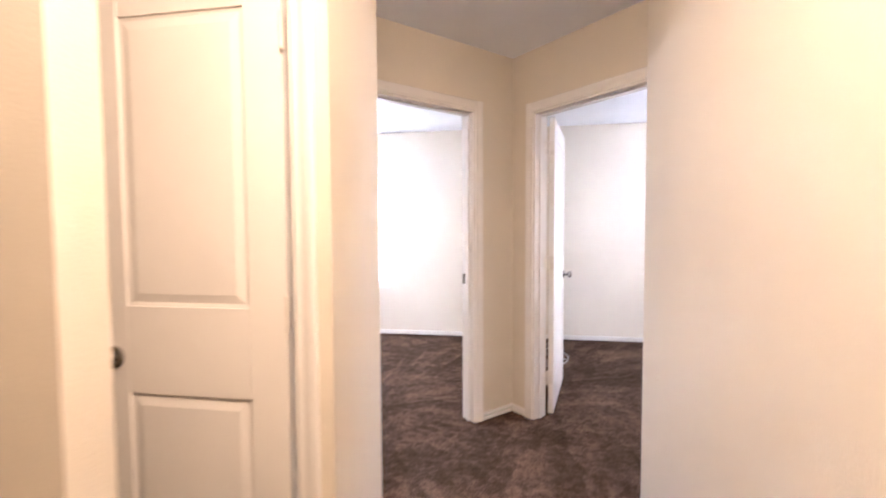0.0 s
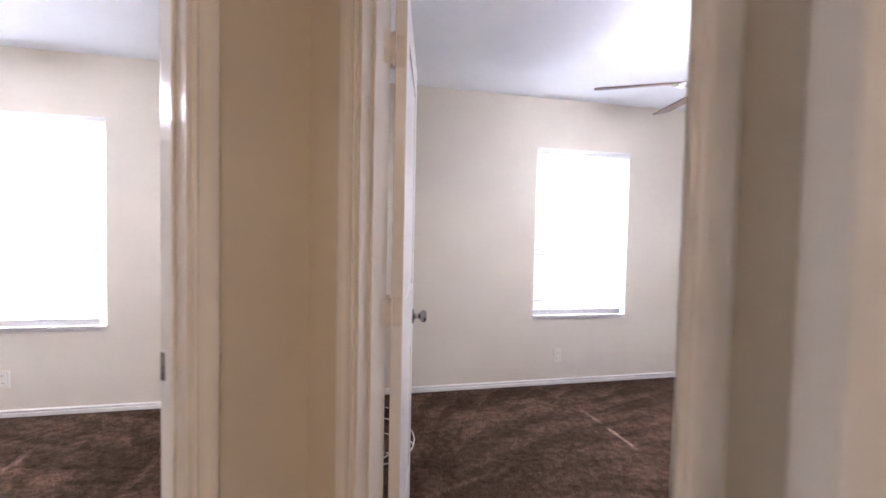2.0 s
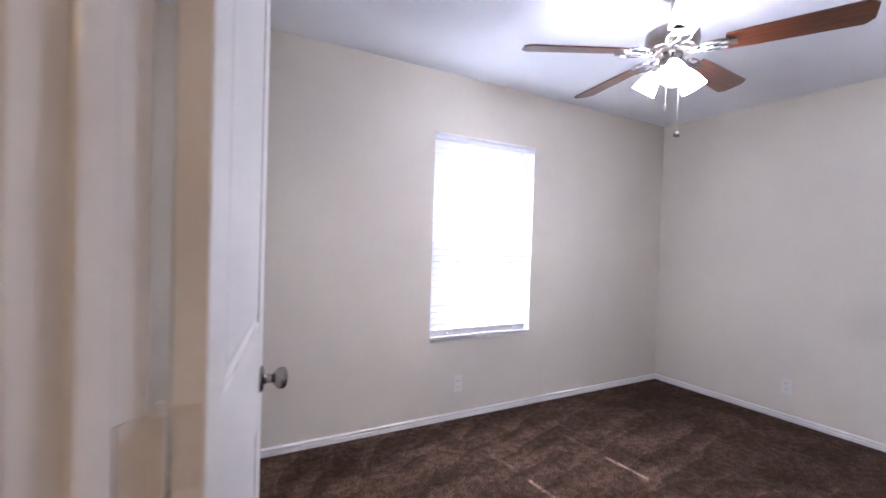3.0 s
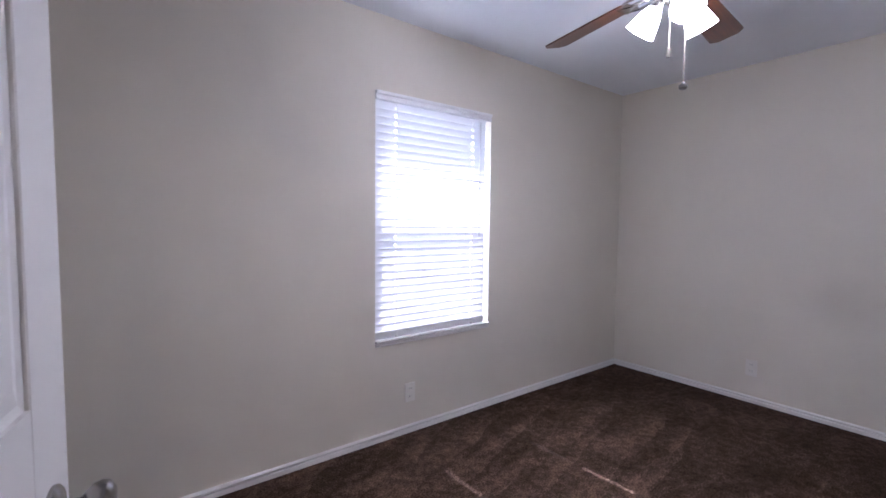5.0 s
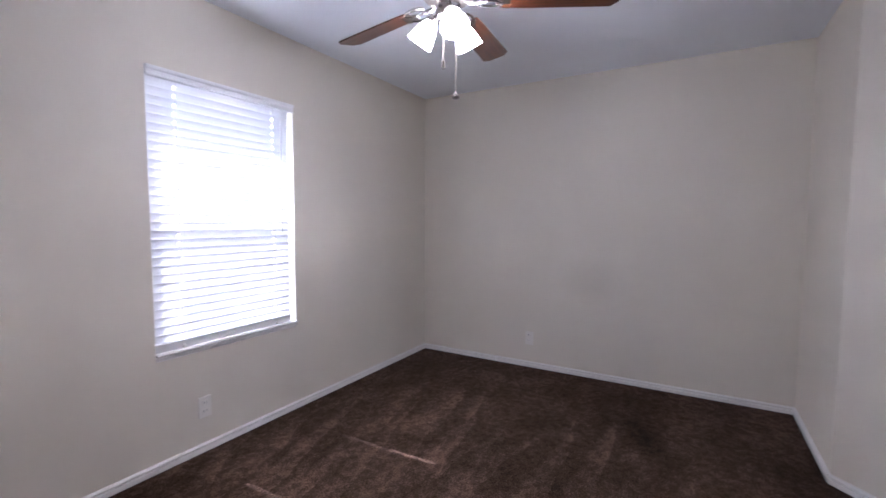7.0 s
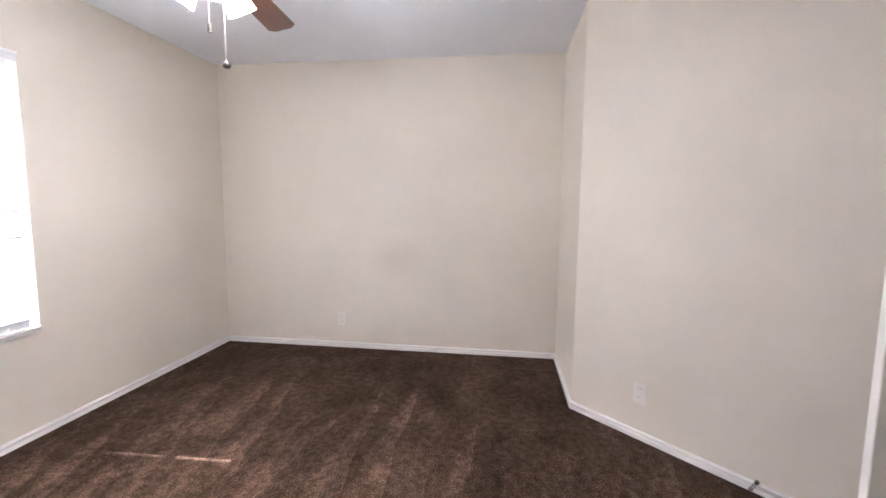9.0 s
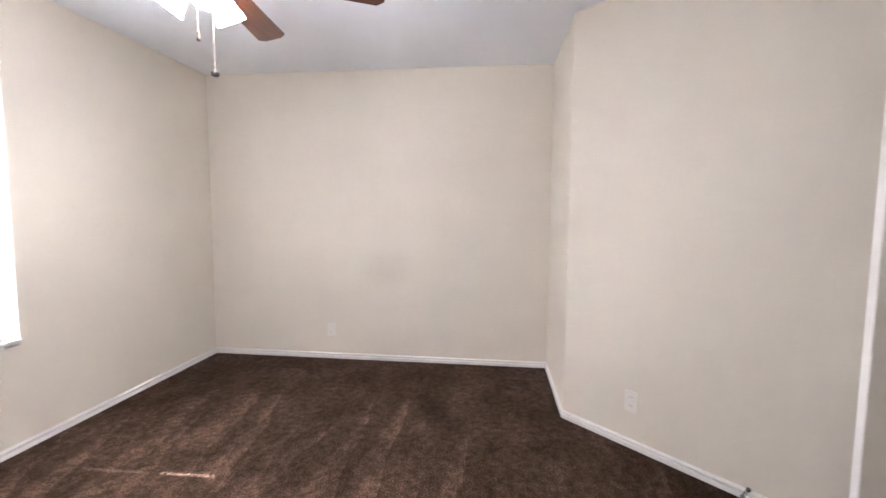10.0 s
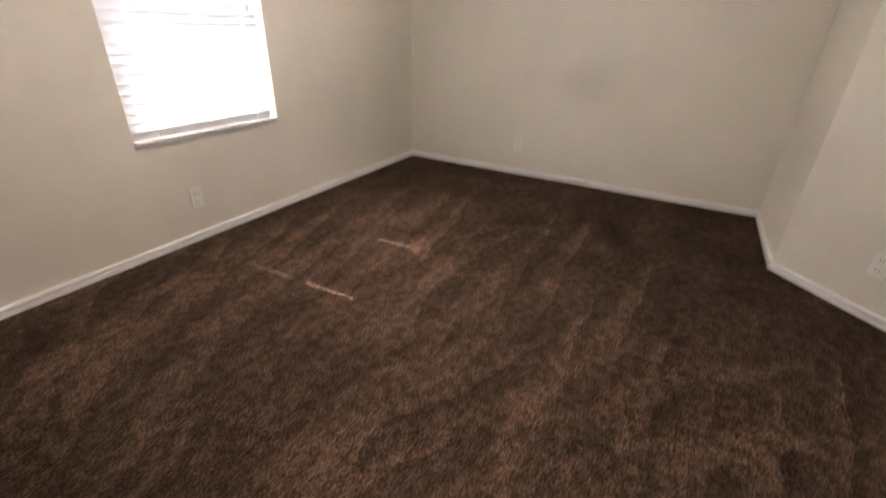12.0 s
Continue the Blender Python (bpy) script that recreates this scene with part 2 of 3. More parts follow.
M_CORD = material("white cord", (0.75, 0.74, 0.7), 0.8)
M_STUCCO = material("tan stucco", (0.42, 0.36, 0.29), 0.9, vary=0.08, bump=0.6, bump_scale=60, depth=0.004)
M_GROUND = material("pale concrete and dry ground", (0.45, 0.43, 0.38), 1.0, vary=0.2, scale=0.8, grain=0.2, grain_scale=40)

# ---- mesh helpers ----


def box(bm, x0, x1, y0, y1, z0, z1):
    m = Matrix.LocRotScale(((x0 + x1) / 2, (y0 + y1) / 2, (z0 + z1) / 2), None, (abs(x1 - x0), abs(y1 - y0), abs(z1 - z0)))
    return bmesh.ops.create_cube(bm, size=1, matrix=m)["verts"]


def bevelled(bm, width, segments=1):
    bmesh.ops.bevel(bm, geom=list(bm.edges), offset=width, segments=segments, affect="EDGES", profile=0.6)
    return bm


def boxes(*rows, bevel=0.0, segments=1):
    bm = bmesh.new()
    for row in rows:
        box(bm, *row)
    return bevelled(bm, bevel, segments) if bevel else bm


def spun(profile, segments=24):
    """A round body from (radius, height) pairs about the z axis."""
    bm = bmesh.new()
    rings = []
    for r, z in profile:
        if r < 1e-5:
            rings.append([bm.verts.new((0, 0, z))])
        else:
            rings.append([bm.verts.new((r * math.cos(2 * math.pi * k / segments), r * math.sin(2 * math.pi * k / segments), z)) for k in range(segments)])
    for a, b in zip(rings, rings[1:]):
        for k in range(segments):
            j = (k + 1) % segments
            if len(a) == 1 and len(b) > 1:
                bm.faces.new((a[0], b[j], b[k]))
            elif len(b) == 1 and len(a) > 1:
                bm.faces.new((a[k], a[j], b[0]))
            elif len(a) > 1:
                bm.faces.new((a[k], a[j], b[j], b[k]))
    bmesh.ops.recalc_face_normals(bm, faces=list(bm.faces))
    return bm


def extruded(outline, length, axis="x"):
    """A prism: outline of (u, v) pairs swept along an axis; u, v are the two other axes in order."""
    bm = bmesh.new()
    ends = []
    for s in (0, length):
        ends.append([bm.verts.new({"x": (s, u, v), "y": (u, s, v), "z": (u, v, s)}[axis]) for u, v in outline])
    for k in range(len(outline)):
        j = (k + 1) % len(outline)
        bm.faces.new((ends[0][k], ends[0][j], ends[1][j], ends[1][k]))
    bm.faces.new(ends[0])
    bm.faces.new(ends[1])
    bmesh.ops.recalc_face_normals(bm, faces=list(bm.faces))
    return bm


def tube(points, radius, sides=8):
    bm = bmesh.new()
    rings = []
    for i, p in enumerate(points):
        a, b = Vector(points[max(i - 1, 0)]), Vector(points[min(i + 1, len(points) - 1)])
        d = (b - a).normalized()
        u = d.orthogonal().normalized()
        w = d.cross(u)
        rings.append([bm.verts.new(Vector(p) + radius * (math.cos(2 * math.pi * k / sides) * u + math.sin(2 * math.pi * k / sides) * w)) for k in range(sides)])
    for a, b in zip(rings, rings[1:]):
        for k in range(sides):
            bm.faces.new((a[k], a[(k + 1) % sides], b[(k + 1) % sides], b[k]))
    bm.faces.new(rings[0][::-1])
    bm.faces.new(rings[-1])
    bmesh.ops.recalc_face_normals(bm, faces=list(bm.faces))
    return bm


def moved(bm, m):
    bmesh.ops.transform(bm, matrix=m, verts=list(bm.verts))
    return bm


def merged(*parts):
    out = bmesh.new()
    for p in parts:
        me = bpy.data.meshes.new("tmp")
        p.to_mesh(me)
        p.free()
        out.from_mesh(me)
        bpy.data.meshes.remove(me)
    return out


def part(name, bm, mat, parent=None, label="", smooth=False, at=None):
    me = bpy.data.meshes.new(name)
    bm.to_mesh(me)
    bm.free()
    me.materials.append(mat)
    if smooth:
        me.shade_smooth()
        me.set_sharp_from_angle(angle=radians(35))
    ob = new(name, me)
    ob.parent = parent
    if at is not None:
        ob.matrix_basis = at
    return tagged(ob, label) if label else ob


# ---- plan ----
H = 2.44            # ceiling height
R2 = math.sqrt(0.5)
V_X, V_Y = -4.163, -2.072  # corner between the two bedroom doors, hall side
T = 0.115           # partition thickness
DOOR_H = 2.045


def on_wall_2(s, n=0.0):
    """Along the second bedroom's door wall, from the corner; n goes into the bedroom."""
    return V_X + R2 * s + R2 * n, V_Y - R2 * s + R2 * n


def on_wall_1(s, n=0.0):
    """Along the first bedroom's door wall, from the corner; n goes into the bedroom."""
    return V_X - R2 * s - R2 * n, V_Y - R2 * s + R2 * n


def frame_at(p, q):
    """The pose whose x axis runs from p to q on the floor, and the length."""
    d = Vector((q[0] - p[0], q[1] - p[1]))
    return pose(p[0], p[1], 0, 0, 0, math.degrees(math.atan2(d.y, d.x))), d.length


def wall(name, p, q, thick, openings=(), z0=-0.02, z1=H + 0.02, label="beige painted drywall wall", mat=None):
    """A wall whose seen face runs from p to q; its body lies to the left of that way for positive thick."""
    m, length = frame_at(p, q)
    bm = bmesh.new()
    xs = [0.0]
    for a, b, c, d in sorted(openings):
        if a > xs[-1]:
            box(bm, xs[-1], a, 0, thick, z0, z1)
        if c > z0:
            box(bm, a, b, 0, thick, z0, c)
        if d < z1:
            box(bm, a, b, 0, thick, d, z1)
        xs.append(b)
    if length > xs[-1]:
        box(bm, xs[-1], length, 0, thick, z0, z1)
    ob = part(name, bm, mat or M_WALL, at=m)
    return tagged(ob, label, "wall", kind="structure")


def baseboard(p, q, z=0.0):
    """A stepped baseboard on the right-hand side of the way from p to q."""
    m, length = frame_at(p, q)
    outline = ((0.001, z + 0.001), (-0.013, z + 0.001), (-0.013, z + 0.0225), (-0.0115, z + 0.0242), (-0.0005, z + 0.0248), (-0.0005, z + 0.0342), (-0.014, z + 0.0352), (-0.017, z + 0.0382), (-0.016, z + 0.0430), (-0.009, z + 0.0480), (0.001, z + 0.0490))
    ob = part("baseboard", extruded(outline, length), M_TRIM, at=m)
    return tagged(ob, "white painted stepped wooden baseboard along the wall", "baseboard", kind="structure")


# ---- floor, ceiling, ground ----
fl = part("floor", boxes((-7.7, 0.0, -6.4, 0.0, -0.1, 0.0)), M_CARPET)
tagged(fl, "dark brown cut-pile carpet with vacuum marks", "carpet", kind="structure")
ce = part("ceiling", boxes((-7.8, 0.15, -6.5, 0.15, H, H + 0.1)), M_CEIL)
tagged(ce, "white lightly textured drywall ceiling", "ceiling", kind="structure")
gr = part("ground", boxes((-400, 400, -400, 400, -0.6, -0.3)), M_GROUND)
tagged(gr, "pale dry ground outside the house", "ground", kind="structure")
ev = part("roof", boxes((-8.2, 0.6, -7.0, 0.69, 2.56, 2.74)), M_STUCCO)
tagged(ev, "flat eave of the roof above the windows", "roof", kind="structure")

# ---- walls ----
WIN_W, WIN_Z0, WIN_Z1 = 0.885, 0.575, 2.02
WIN2_X0, WIN1_X0 = -2.495, -6.545
wall("wall_north", (-7.7, 0), (0.15, 0), 0.15, [(WIN1_X0 + 7.7, WIN1_X0 + WIN_W + 7.7, WIN_Z0, WIN_Z1), (WIN2_X0 + 7.7, WIN2_X0 + WIN_W + 7.7, WIN_Z0, WIN_Z1)], label="beige drywall outer wall with two windows")
wall("wall_east", (0, 0), (0, -3.1), 0.12, label="beige drywall wall with a faint scuff", mat=M_WALL_MARKED)
SW_Y, SW_X = -2.924, -0.878
wall("wall_closet_side", (0, SW_Y), (SW_X, SW_Y), 0.115)
corner_2 = (SW_X - 1.125, SW_Y - 1.125)
wall("wall_diagonal", (SW_X, SW_Y), corner_2, 0.10, label="beige drywall wall standing at an angle")
D2A, D2B = 0.186, 0.996
D1A, D1B = 0.335, 1.128
BATH_Y, BATH_X0, BATH_X1 = -4.04, -2.79, -2.03   # side door beyond the angled wall
NICHE_X = on_wall_2(1.15)[0] + 0.07
wall("wall_door_2", on_wall_2(0.0), on_wall_2(1.15), T, [(D2A, D2B, -0.02, DOOR_H)], label="beige drywall wall with a door opening")
wall("wall_bath", (-1.9, BATH_Y), (NICHE_X, BATH_Y), 0.1, [(-1.9 - BATH_X1, -1.9 - BATH_X0, -0.02, DOOR_H)], label="beige drywall wall with a side door")
wall("wall_door_1", on_wall_1(2.3), on_wall_1(0.0), T, [(2.3 - D1B, 2.3 - D1A, -0.02, DOOR_H)], label="beige drywall wall with a door opening")
wall("wall_partition", (V_X + 0.057, 0), (V_X + 0.057, V_Y + 0.02), -0.115, label="beige drywall partition between the bedrooms")
K2 = on_wall_2(1.15)
J2 = on_wall_2(1.133)
E2 = (-3.585, -3.10)      # outer corner where the hall meets the second bedroom's lobby
E1 = (-4.65, -3.58)       # the same on the first bedroom's side
S1 = R2 * (V_X - E1[0]) + R2 * (V_Y - E1[1])
K1 = on_wall_1(S1)
C1 = (-4.64, -4.03)
E3 = (-4.90, -4.535)      # end of the hall's west wall, beside the closet door
HALL_S, HALL_W = -6.3, -6.3
wall("wall_niche", K2, (K2[0], HALL_S), 0.07)
wall("wall_hall_east", E2, (E2[0], HALL_S), 0.115)
wall("wall_return_east", J2, E2, 0.08)
wall("wall_hall_side", C1, E1, 0.10)
wall("wall_return_west", E1, K1, 0.08)
wall("wall_hall_passage", (HALL_W, E3[1]), E3, 0.095)
CD_A, CD_B = -5.425, -4.736
wall("wall_linen_closet", (HALL_W, C1[1]), C1, 0.10, [(CD_A - HALL_W, CD_B - HALL_W, -0.02, DOOR_H)], label="beige drywall wall with a closet door")
wall("wall_hall_south", (K2[0] + 0.07, HALL_S), (HALL_W - 0.1, HALL_S), 0.1)
wall("wall_hall_west", (HALL_W, HALL_S), (HALL_W, C1[1] + 0.1), 0.1)
far1 = on_wall_1(2.3, T)
wall("wall_bedroom_south", far1, (-7.7, far1[1]), 0.1)
wall("wall_west", (-7.6, -3.9), (-7.6, 0), 0.1)
wall("wall_closet_back", (-1.9, -4.9), (NICHE_X, -4.9), 0.1)
wall("wall_closet_end", (-1.78, -4.1), (-1.78, -5.0), 0.1)

# baseboards: they stand on the room's side of each wall
CW = 0.060  # casing width
for p, q in (
    ((-4.105, 0), (0, 0)), ((0, 0), (0, SW_Y)), ((0, SW_Y), (SW_X, SW_Y)), ((SW_X, SW_Y), corner_2),
    ((-7.6, 0), (-4.221, 0)), ((-4.221, 0), (-4.221, -1.95)), ((-4.105, -1.95), (-4.105, 0)),
    (on_wall_1(D1A - CW), on_wall_1(0)), (on_wall_2(0), on_wall_2(D2A - CW)), (on_wall_2(D2B + CW), J2), (J2, E2), (E2, (E2[0], HALL_S)),
    (K1, on_wall_1(D1B + CW)), (C1, E1), (E1, K1), ((HALL_W, E3[1]), E3), ((CD_B + CW, C1[1]), C1), ((HALL_W, C1[1]), (CD_A - CW, C1[1])),
    ((-7.6, far1[1]), (-7.6, 0)), (far1, (-7.6, far1[1])), ((NICHE_X, -2.80), (NICHE_X, BATH_Y)), ((BATH_X0 - CW, BATH_Y), (NICHE_X, BATH_Y)),
):
    baseboard(p, q)

# ---- doors ----
CASING = ((0.0, 0.0), (0.0, -0.009), (0.006, -0.012), (0.012, -0.010), (0.022, -0.011), (0.036, -0.016), (0.048, -0.018), (0.056, -0.017), (CW, -0.012), (CW, 0.0))


def door_frame(name, m, width, thick, both=True):
    """Jambs, stops and moulded casings round an opening; m's x runs along the wall's face, -y is the seen side."""
    root = new(name)
    root.matrix_basis = m
    tagged(root, "white painted door frame with moulded casing", "door frame", kind="structure")
    j = 0.018
    part("jamb", boxes((0, j, -0.002, thick + 0.002, 0.0, DOOR_H), bevel=0.0015), M_TRIM, root)
    part("jamb", boxes((width - j, width, -0.002, thick + 0.002, 0.0, DOOR_H), bevel=0.0015), M_TRIM, root)
    part("head_jamb", boxes((j, width - j, -0.002, thick + 0.002, DOOR_H - j, DOOR_H), bevel=0.0015), M_TRIM, root)
    y0, y1 = thick - 0.075, thick - 0.040
    part("door_stop_strip", boxes((j, j + 0.010, y0, y1, 0, DOOR_H - j), bevel=0.002), M_TRIM, root)
    part("door_stop_strip", boxes((width - j - 0.010, width - j, y0, y1, 0, DOOR_H - j), bevel=0.002), M_TRIM, root)
    part("door_stop_strip", boxes((j + 0.01, width - j - 0.01, y0, y1, DOOR_H - j - 0.010, DOOR_H - j), bevel=0.002), M_TRIM, root)
    for side in (0, 1) if both else (0,):
        flip = Matrix.Identity(4) if side == 0 else Matrix.Translation((0, thick, 0)) @ Matrix.Diagonal((1, -1, 1, 1))
        r = 0.005
        for sx, x0 in ((-1, r), (1, width - r)):
            bm = moved(extruded(CASING, DOOR_H + CW - r, "z"), Matrix.Translation((x0, -0.0005, 0)) @ Matrix.Diagonal((sx, 1, 1, 1)))
            bm = moved(bm, flip)
            bmesh.ops.recalc_face_normals(bm, faces=list(bm.faces))
            part("casing", bm, M_TRIM, root)
        bm = extruded([(v, u) for u, v in CASING], width - 2 * r, "x")
        bm = moved(bm, flip @ Matrix.Translation((r, -0.0005, DOOR_H - r)))
        bmesh.ops.recalc_face_normals(bm, faces=list(bm.faces))
        part("head_casing", bm, M_TRIM, root)
    return root


def knob_bm():
    return spun(((0.0, 0.0), (0.033, 0.0), (0.033, 0.004), (0.029, 0.008), (0.015, 0.011), (0.011, 0.016), (0.011, 0.028), (0.017, 0.034), (0.025, 0.042), (0.028, 0.052), (0.026, 0.060), (0.018, 0.066), (0.0, 0.068)), 28)


def panel_bm(x0, x1, z0, z1, back, front):
    """A raised field: a sunk moulding that slopes up to a flat panel, on both faces."""
    bm = bmesh.new()
    e = 0.038
    for y, w, sgn in ((front, 0.006, 1), (back, 0.006, -1)):
        a = [bm.verts.new(v) for v in ((x0, y + sgn * w, z0), (x1, y + sgn * w, z0), (x1, y + sgn * w, z1), (x0, y + sgn * w, z1))]
        g = [bm.verts.new(v) for v in ((x0 + 0.012, y + sgn * 0.008, z0 + 0.012), (x1 - 0.012, y + sgn * 0.008, z0 + 0.012), (x1 - 0.012, y + sgn * 0.008, z1 - 0.012), (x0 + 0.012, y + sgn * 0.008, z1 - 0.012))]
        b = [bm.verts.new(v) for v in ((x0 + e, y + sgn * 0.002, z0 + e), (x1 - e, y + sgn * 0.002, z0 + e), (x1 - e, y + sgn * 0.002, z1 - e), (x0 + e, y + sgn * 0.002, z1 - e))]
        for k in range(4):
            j = (k + 1) % 4
            bm.faces.new((a[k], a[j], g[j], g[k]))
            bm.faces.new((g[k], g[j], b[j], b[k]))
        bm.faces.new(b)
    bmesh.ops.recalc_face_normals(bm, faces=list(bm.faces))
    return bm


def door_leaf(name, m, width, label, hinges=True, knob=True, latch=True, height=DOOR_H - 0.035, backset=0.067):
    """A two-panel leaf: x from the hinge to the lock edge, y the thickness, one face at 0 and one at 0.035."""
    root = new(name)
    root.matrix_basis = m
    tagged(root, label, "door", kind="structure")
    z0 = 0.012
    z1 = z0 + height
    st, top, low0, mid0, mid1 = 0.115, 0.125, 0.22, 0.80, 1.06
    part("stile", boxes((0, st, 0, 0.035, z0, z1), bevel=0.002), M_DOOR, root)
    part("stile", boxes((width - st, width, 0, 0.035, z0, z1), bevel=0.002), M_DOOR, root)
    for a, b in ((z0, z0 + low0), (mid0, mid1), (z1 - top, z1)):
        part("rail", boxes((st, width - st, 0.0004, 0.0346, a, b)), M_DOOR, root)
    part("panel", panel_bm(st, width - st, z0 + low0, mid0, 0.035, 0.0), M_DOOR, root)
    part("panel", panel_bm(st, width - st, mid1, z1 - top, 0.035, 0.0), M_DOOR, root)
    if knob:
        kz = 0.905
        part("knob", knob_bm(), M_NICKEL, root, "brushed nickel round door knob", True, pose(width - backset, 0.0, kz, 90, 0, 0))
        part("knob", knob_bm(), M_NICKEL, root, "brushed nickel round door knob", True, pose(width - backset, 0.035, kz, -90, 0, 0))
        if latch:
            part("latch_plate", boxes((width - 0.0005, width + 0.0015, 0.006, 0.029, kz - 0.028, kz + 0.028), bevel=0.0005), M_NICKEL, root)
    if hinges:
        for hz in (0.26, 1.05, 1.82):
            h = part("hinge", boxes((-0.0015, 0.0005, 0.004, 0.035, hz - 0.045, hz + 0.045)), M_HINGE, root)
            part("hinge_pin", moved(spun(((0.0, -0.05), (0.005, -0.05), (0.006, -0.045), (0.006, 0.045), (0.005, 0.05), (0.0, 0.05)), 12), Matrix.Translation((-0.004, 0.041, hz))), M_HINGE, h)
    return root


def wall_pose_2(s, n=0.0):
    x, y = on_wall_2(s, n)
    return pose(x, y, 0, 0, 0, -45)


# second bedroom's door: frame, and the leaf swung in on its left-hand hinges
door_frame("trim_door_2", wall_pose_2(D2A), D2B - D2A, T)
hx, hy = -3.886, -2.125
LEAF_2 = 78.8
door_leaf("door_2", pose(hx, hy, 0, 0, 0, LEAF_2) @ Matrix.Translation((0, 0, 0)), 0.750, "white two-panel bedroom door standing open with nickel knobs")
for hz in (0.26, 1.05, 1.82):
    jx, jy = on_wall_2(D2A + 0.0185, T - 0.017)
    jh = part("jamb_hinge", merged(boxes((-0.0005, 0.0015, -0.016, 0.019, hz - 0.045, hz + 0.045)), boxes((0.0015, 0.022, 0.016, 0.019, hz - 0.045, hz + 0.045))), M_HINGE, at=pose(jx, jy, 0, 0, 0, -45))
    tagged(jh, "painted steel hinge leaf screwed to the jamb", "hinge", "hinges of the bedroom door")
# first bedroom's door frame
x1, y1 = on_wall_1(D1B)
door_frame("trim_door_1", pose(x1, y1, 0, 0, 0, 45), D1B - D1A, T)
strike = part("strike_plate", boxes((-0.001, 0.003, -0.014, 0.014, 0.915, 0.985), bevel=0.0008), M_NICKEL, at=pose(*on_wall_1(D1A + 0.0195, T - 0.016), 0, 0, 0, 45))
tagged(strike, "small nickel strike plate set in the door jamb", "strike plate")
# linen closet door in the hall
door_frame("trim_linen_closet", pose(CD_A, C1[1], 0, 0, 0, 0), CD_B - CD_A, 0.10, both=False)
door_leaf("door_linen_closet", pose(CD_B - 0.042, C1[1] + 0.043, 0, 0, 0, 180), CD_B - CD_A - 0.063, "white two-panel closet door, shut, in the hall", latch=False)
# side door of the bedroom, swung into the room
door_frame("trim_side_door", pose(BATH_X1, BATH_Y, 0, 0, 0, 180), BATH_X1 - BATH_X0, 0.10)
door_leaf("door_side", pose(BATH_X0 + 0.022, BATH_Y + 0.055, 0, 0, 0, 75) @ Matrix.Diagonal((1, -1, 1, 1)), 0.735, "white two-panel side door standing open with nickel knobs", hinges=False, latch=False, backset=0.082)

# ---- windows and blinds ----


def window(name, x0, label):
    root = new(name)
    root.matrix_basis = pose(x0, 0, 0)
    tagged(root, label, "window", kind="structure")
    w, a, b = WIN_W, WIN_Z0, WIN_Z1
    y0, y1 = 0.085, 0.145
    mid = 1.305
    f = 0.036
    part("window_frame", boxes((0, f, y0, y1, a, b), (w - f, w, y0, y1, a, b), (f, w - f, y0, y1, a, a + f), (f, w - f, y0, y1, b - f, b)), M_VINYL, root)
    low = part("sash", boxes((f, f + 0.018, y0 + 0.005, y0 + 0.018, a + f, mid + 0.02), (w - f - 0.018, w - f, y0 + 0.005, y0 + 0.018, a + f, mid + 0.02), (f + 0.018, w - f - 0.018, y0 + 0.005, y0 + 0.018, a + f, a + f + 0.035), (f + 0.018, w - f - 0.018, y0 + 0.005, y0 + 0.018, mid - 0.022, mid + 0.02)), M_VINYL, root)
    up = part("sash", boxes((f, f + 0.018, y0 + 0.033, y0 + 0.055, mid - 0.02, b - f), (w - f - 0.018, w - f, y0 + 0.033, y0 + 0.055, mid - 0.02, b - f), (f + 0.018, w - f - 0.018, y0 + 0.033, y0 + 0.055, mid - 0.02, mid + 0.022), (f + 0.018, w - f - 0.018, y0 + 0.033, y0 + 0.055, b - f - 0.018, b - f)), M_VINYL, root)
    for sash, za, zb, y in ((low, a + f + 0.035, mid - 0.022, y0 + 0.017), (up, mid + 0.022, b - f - 0.018, y0 + 0.044)):
        g = part("pane", boxes((f + 0.018, w - f - 0.018, y - 0.002, y + 0.002, za, zb)), M_GLASS, sash)
        g.visible_shadow = False
    nose = ((0.0, a - 0.010), (-0.008, a - 0.010), (-0.008, a - 0.005), (0.0, a - 0.004), (0.0, a + 0.001), (-0.012, a + 0.002), (-0.012, a + 0.008), (-0.001, a + 0.009), (-0.001, a + 0.014), (-0.018, a + 0.015), (-0.020, a + 0.020), (-0.017, a + 0.026), (y0, a + 0.026), (y0, a + 0.003), (0.002, a + 0.001), (0.002, a - 0.010))
    part("window_sill", extruded(nose, w - 0.002), M_TRIM, root, at=pose(0.001, 0, 0))
    sc = part("insect_screen", boxes((f + 0.004, w - f - 0.004, y1 - 0.012, y1 - 0.011, a + f, mid)), M_SCREEN, root, "grey insect screen")
    return root


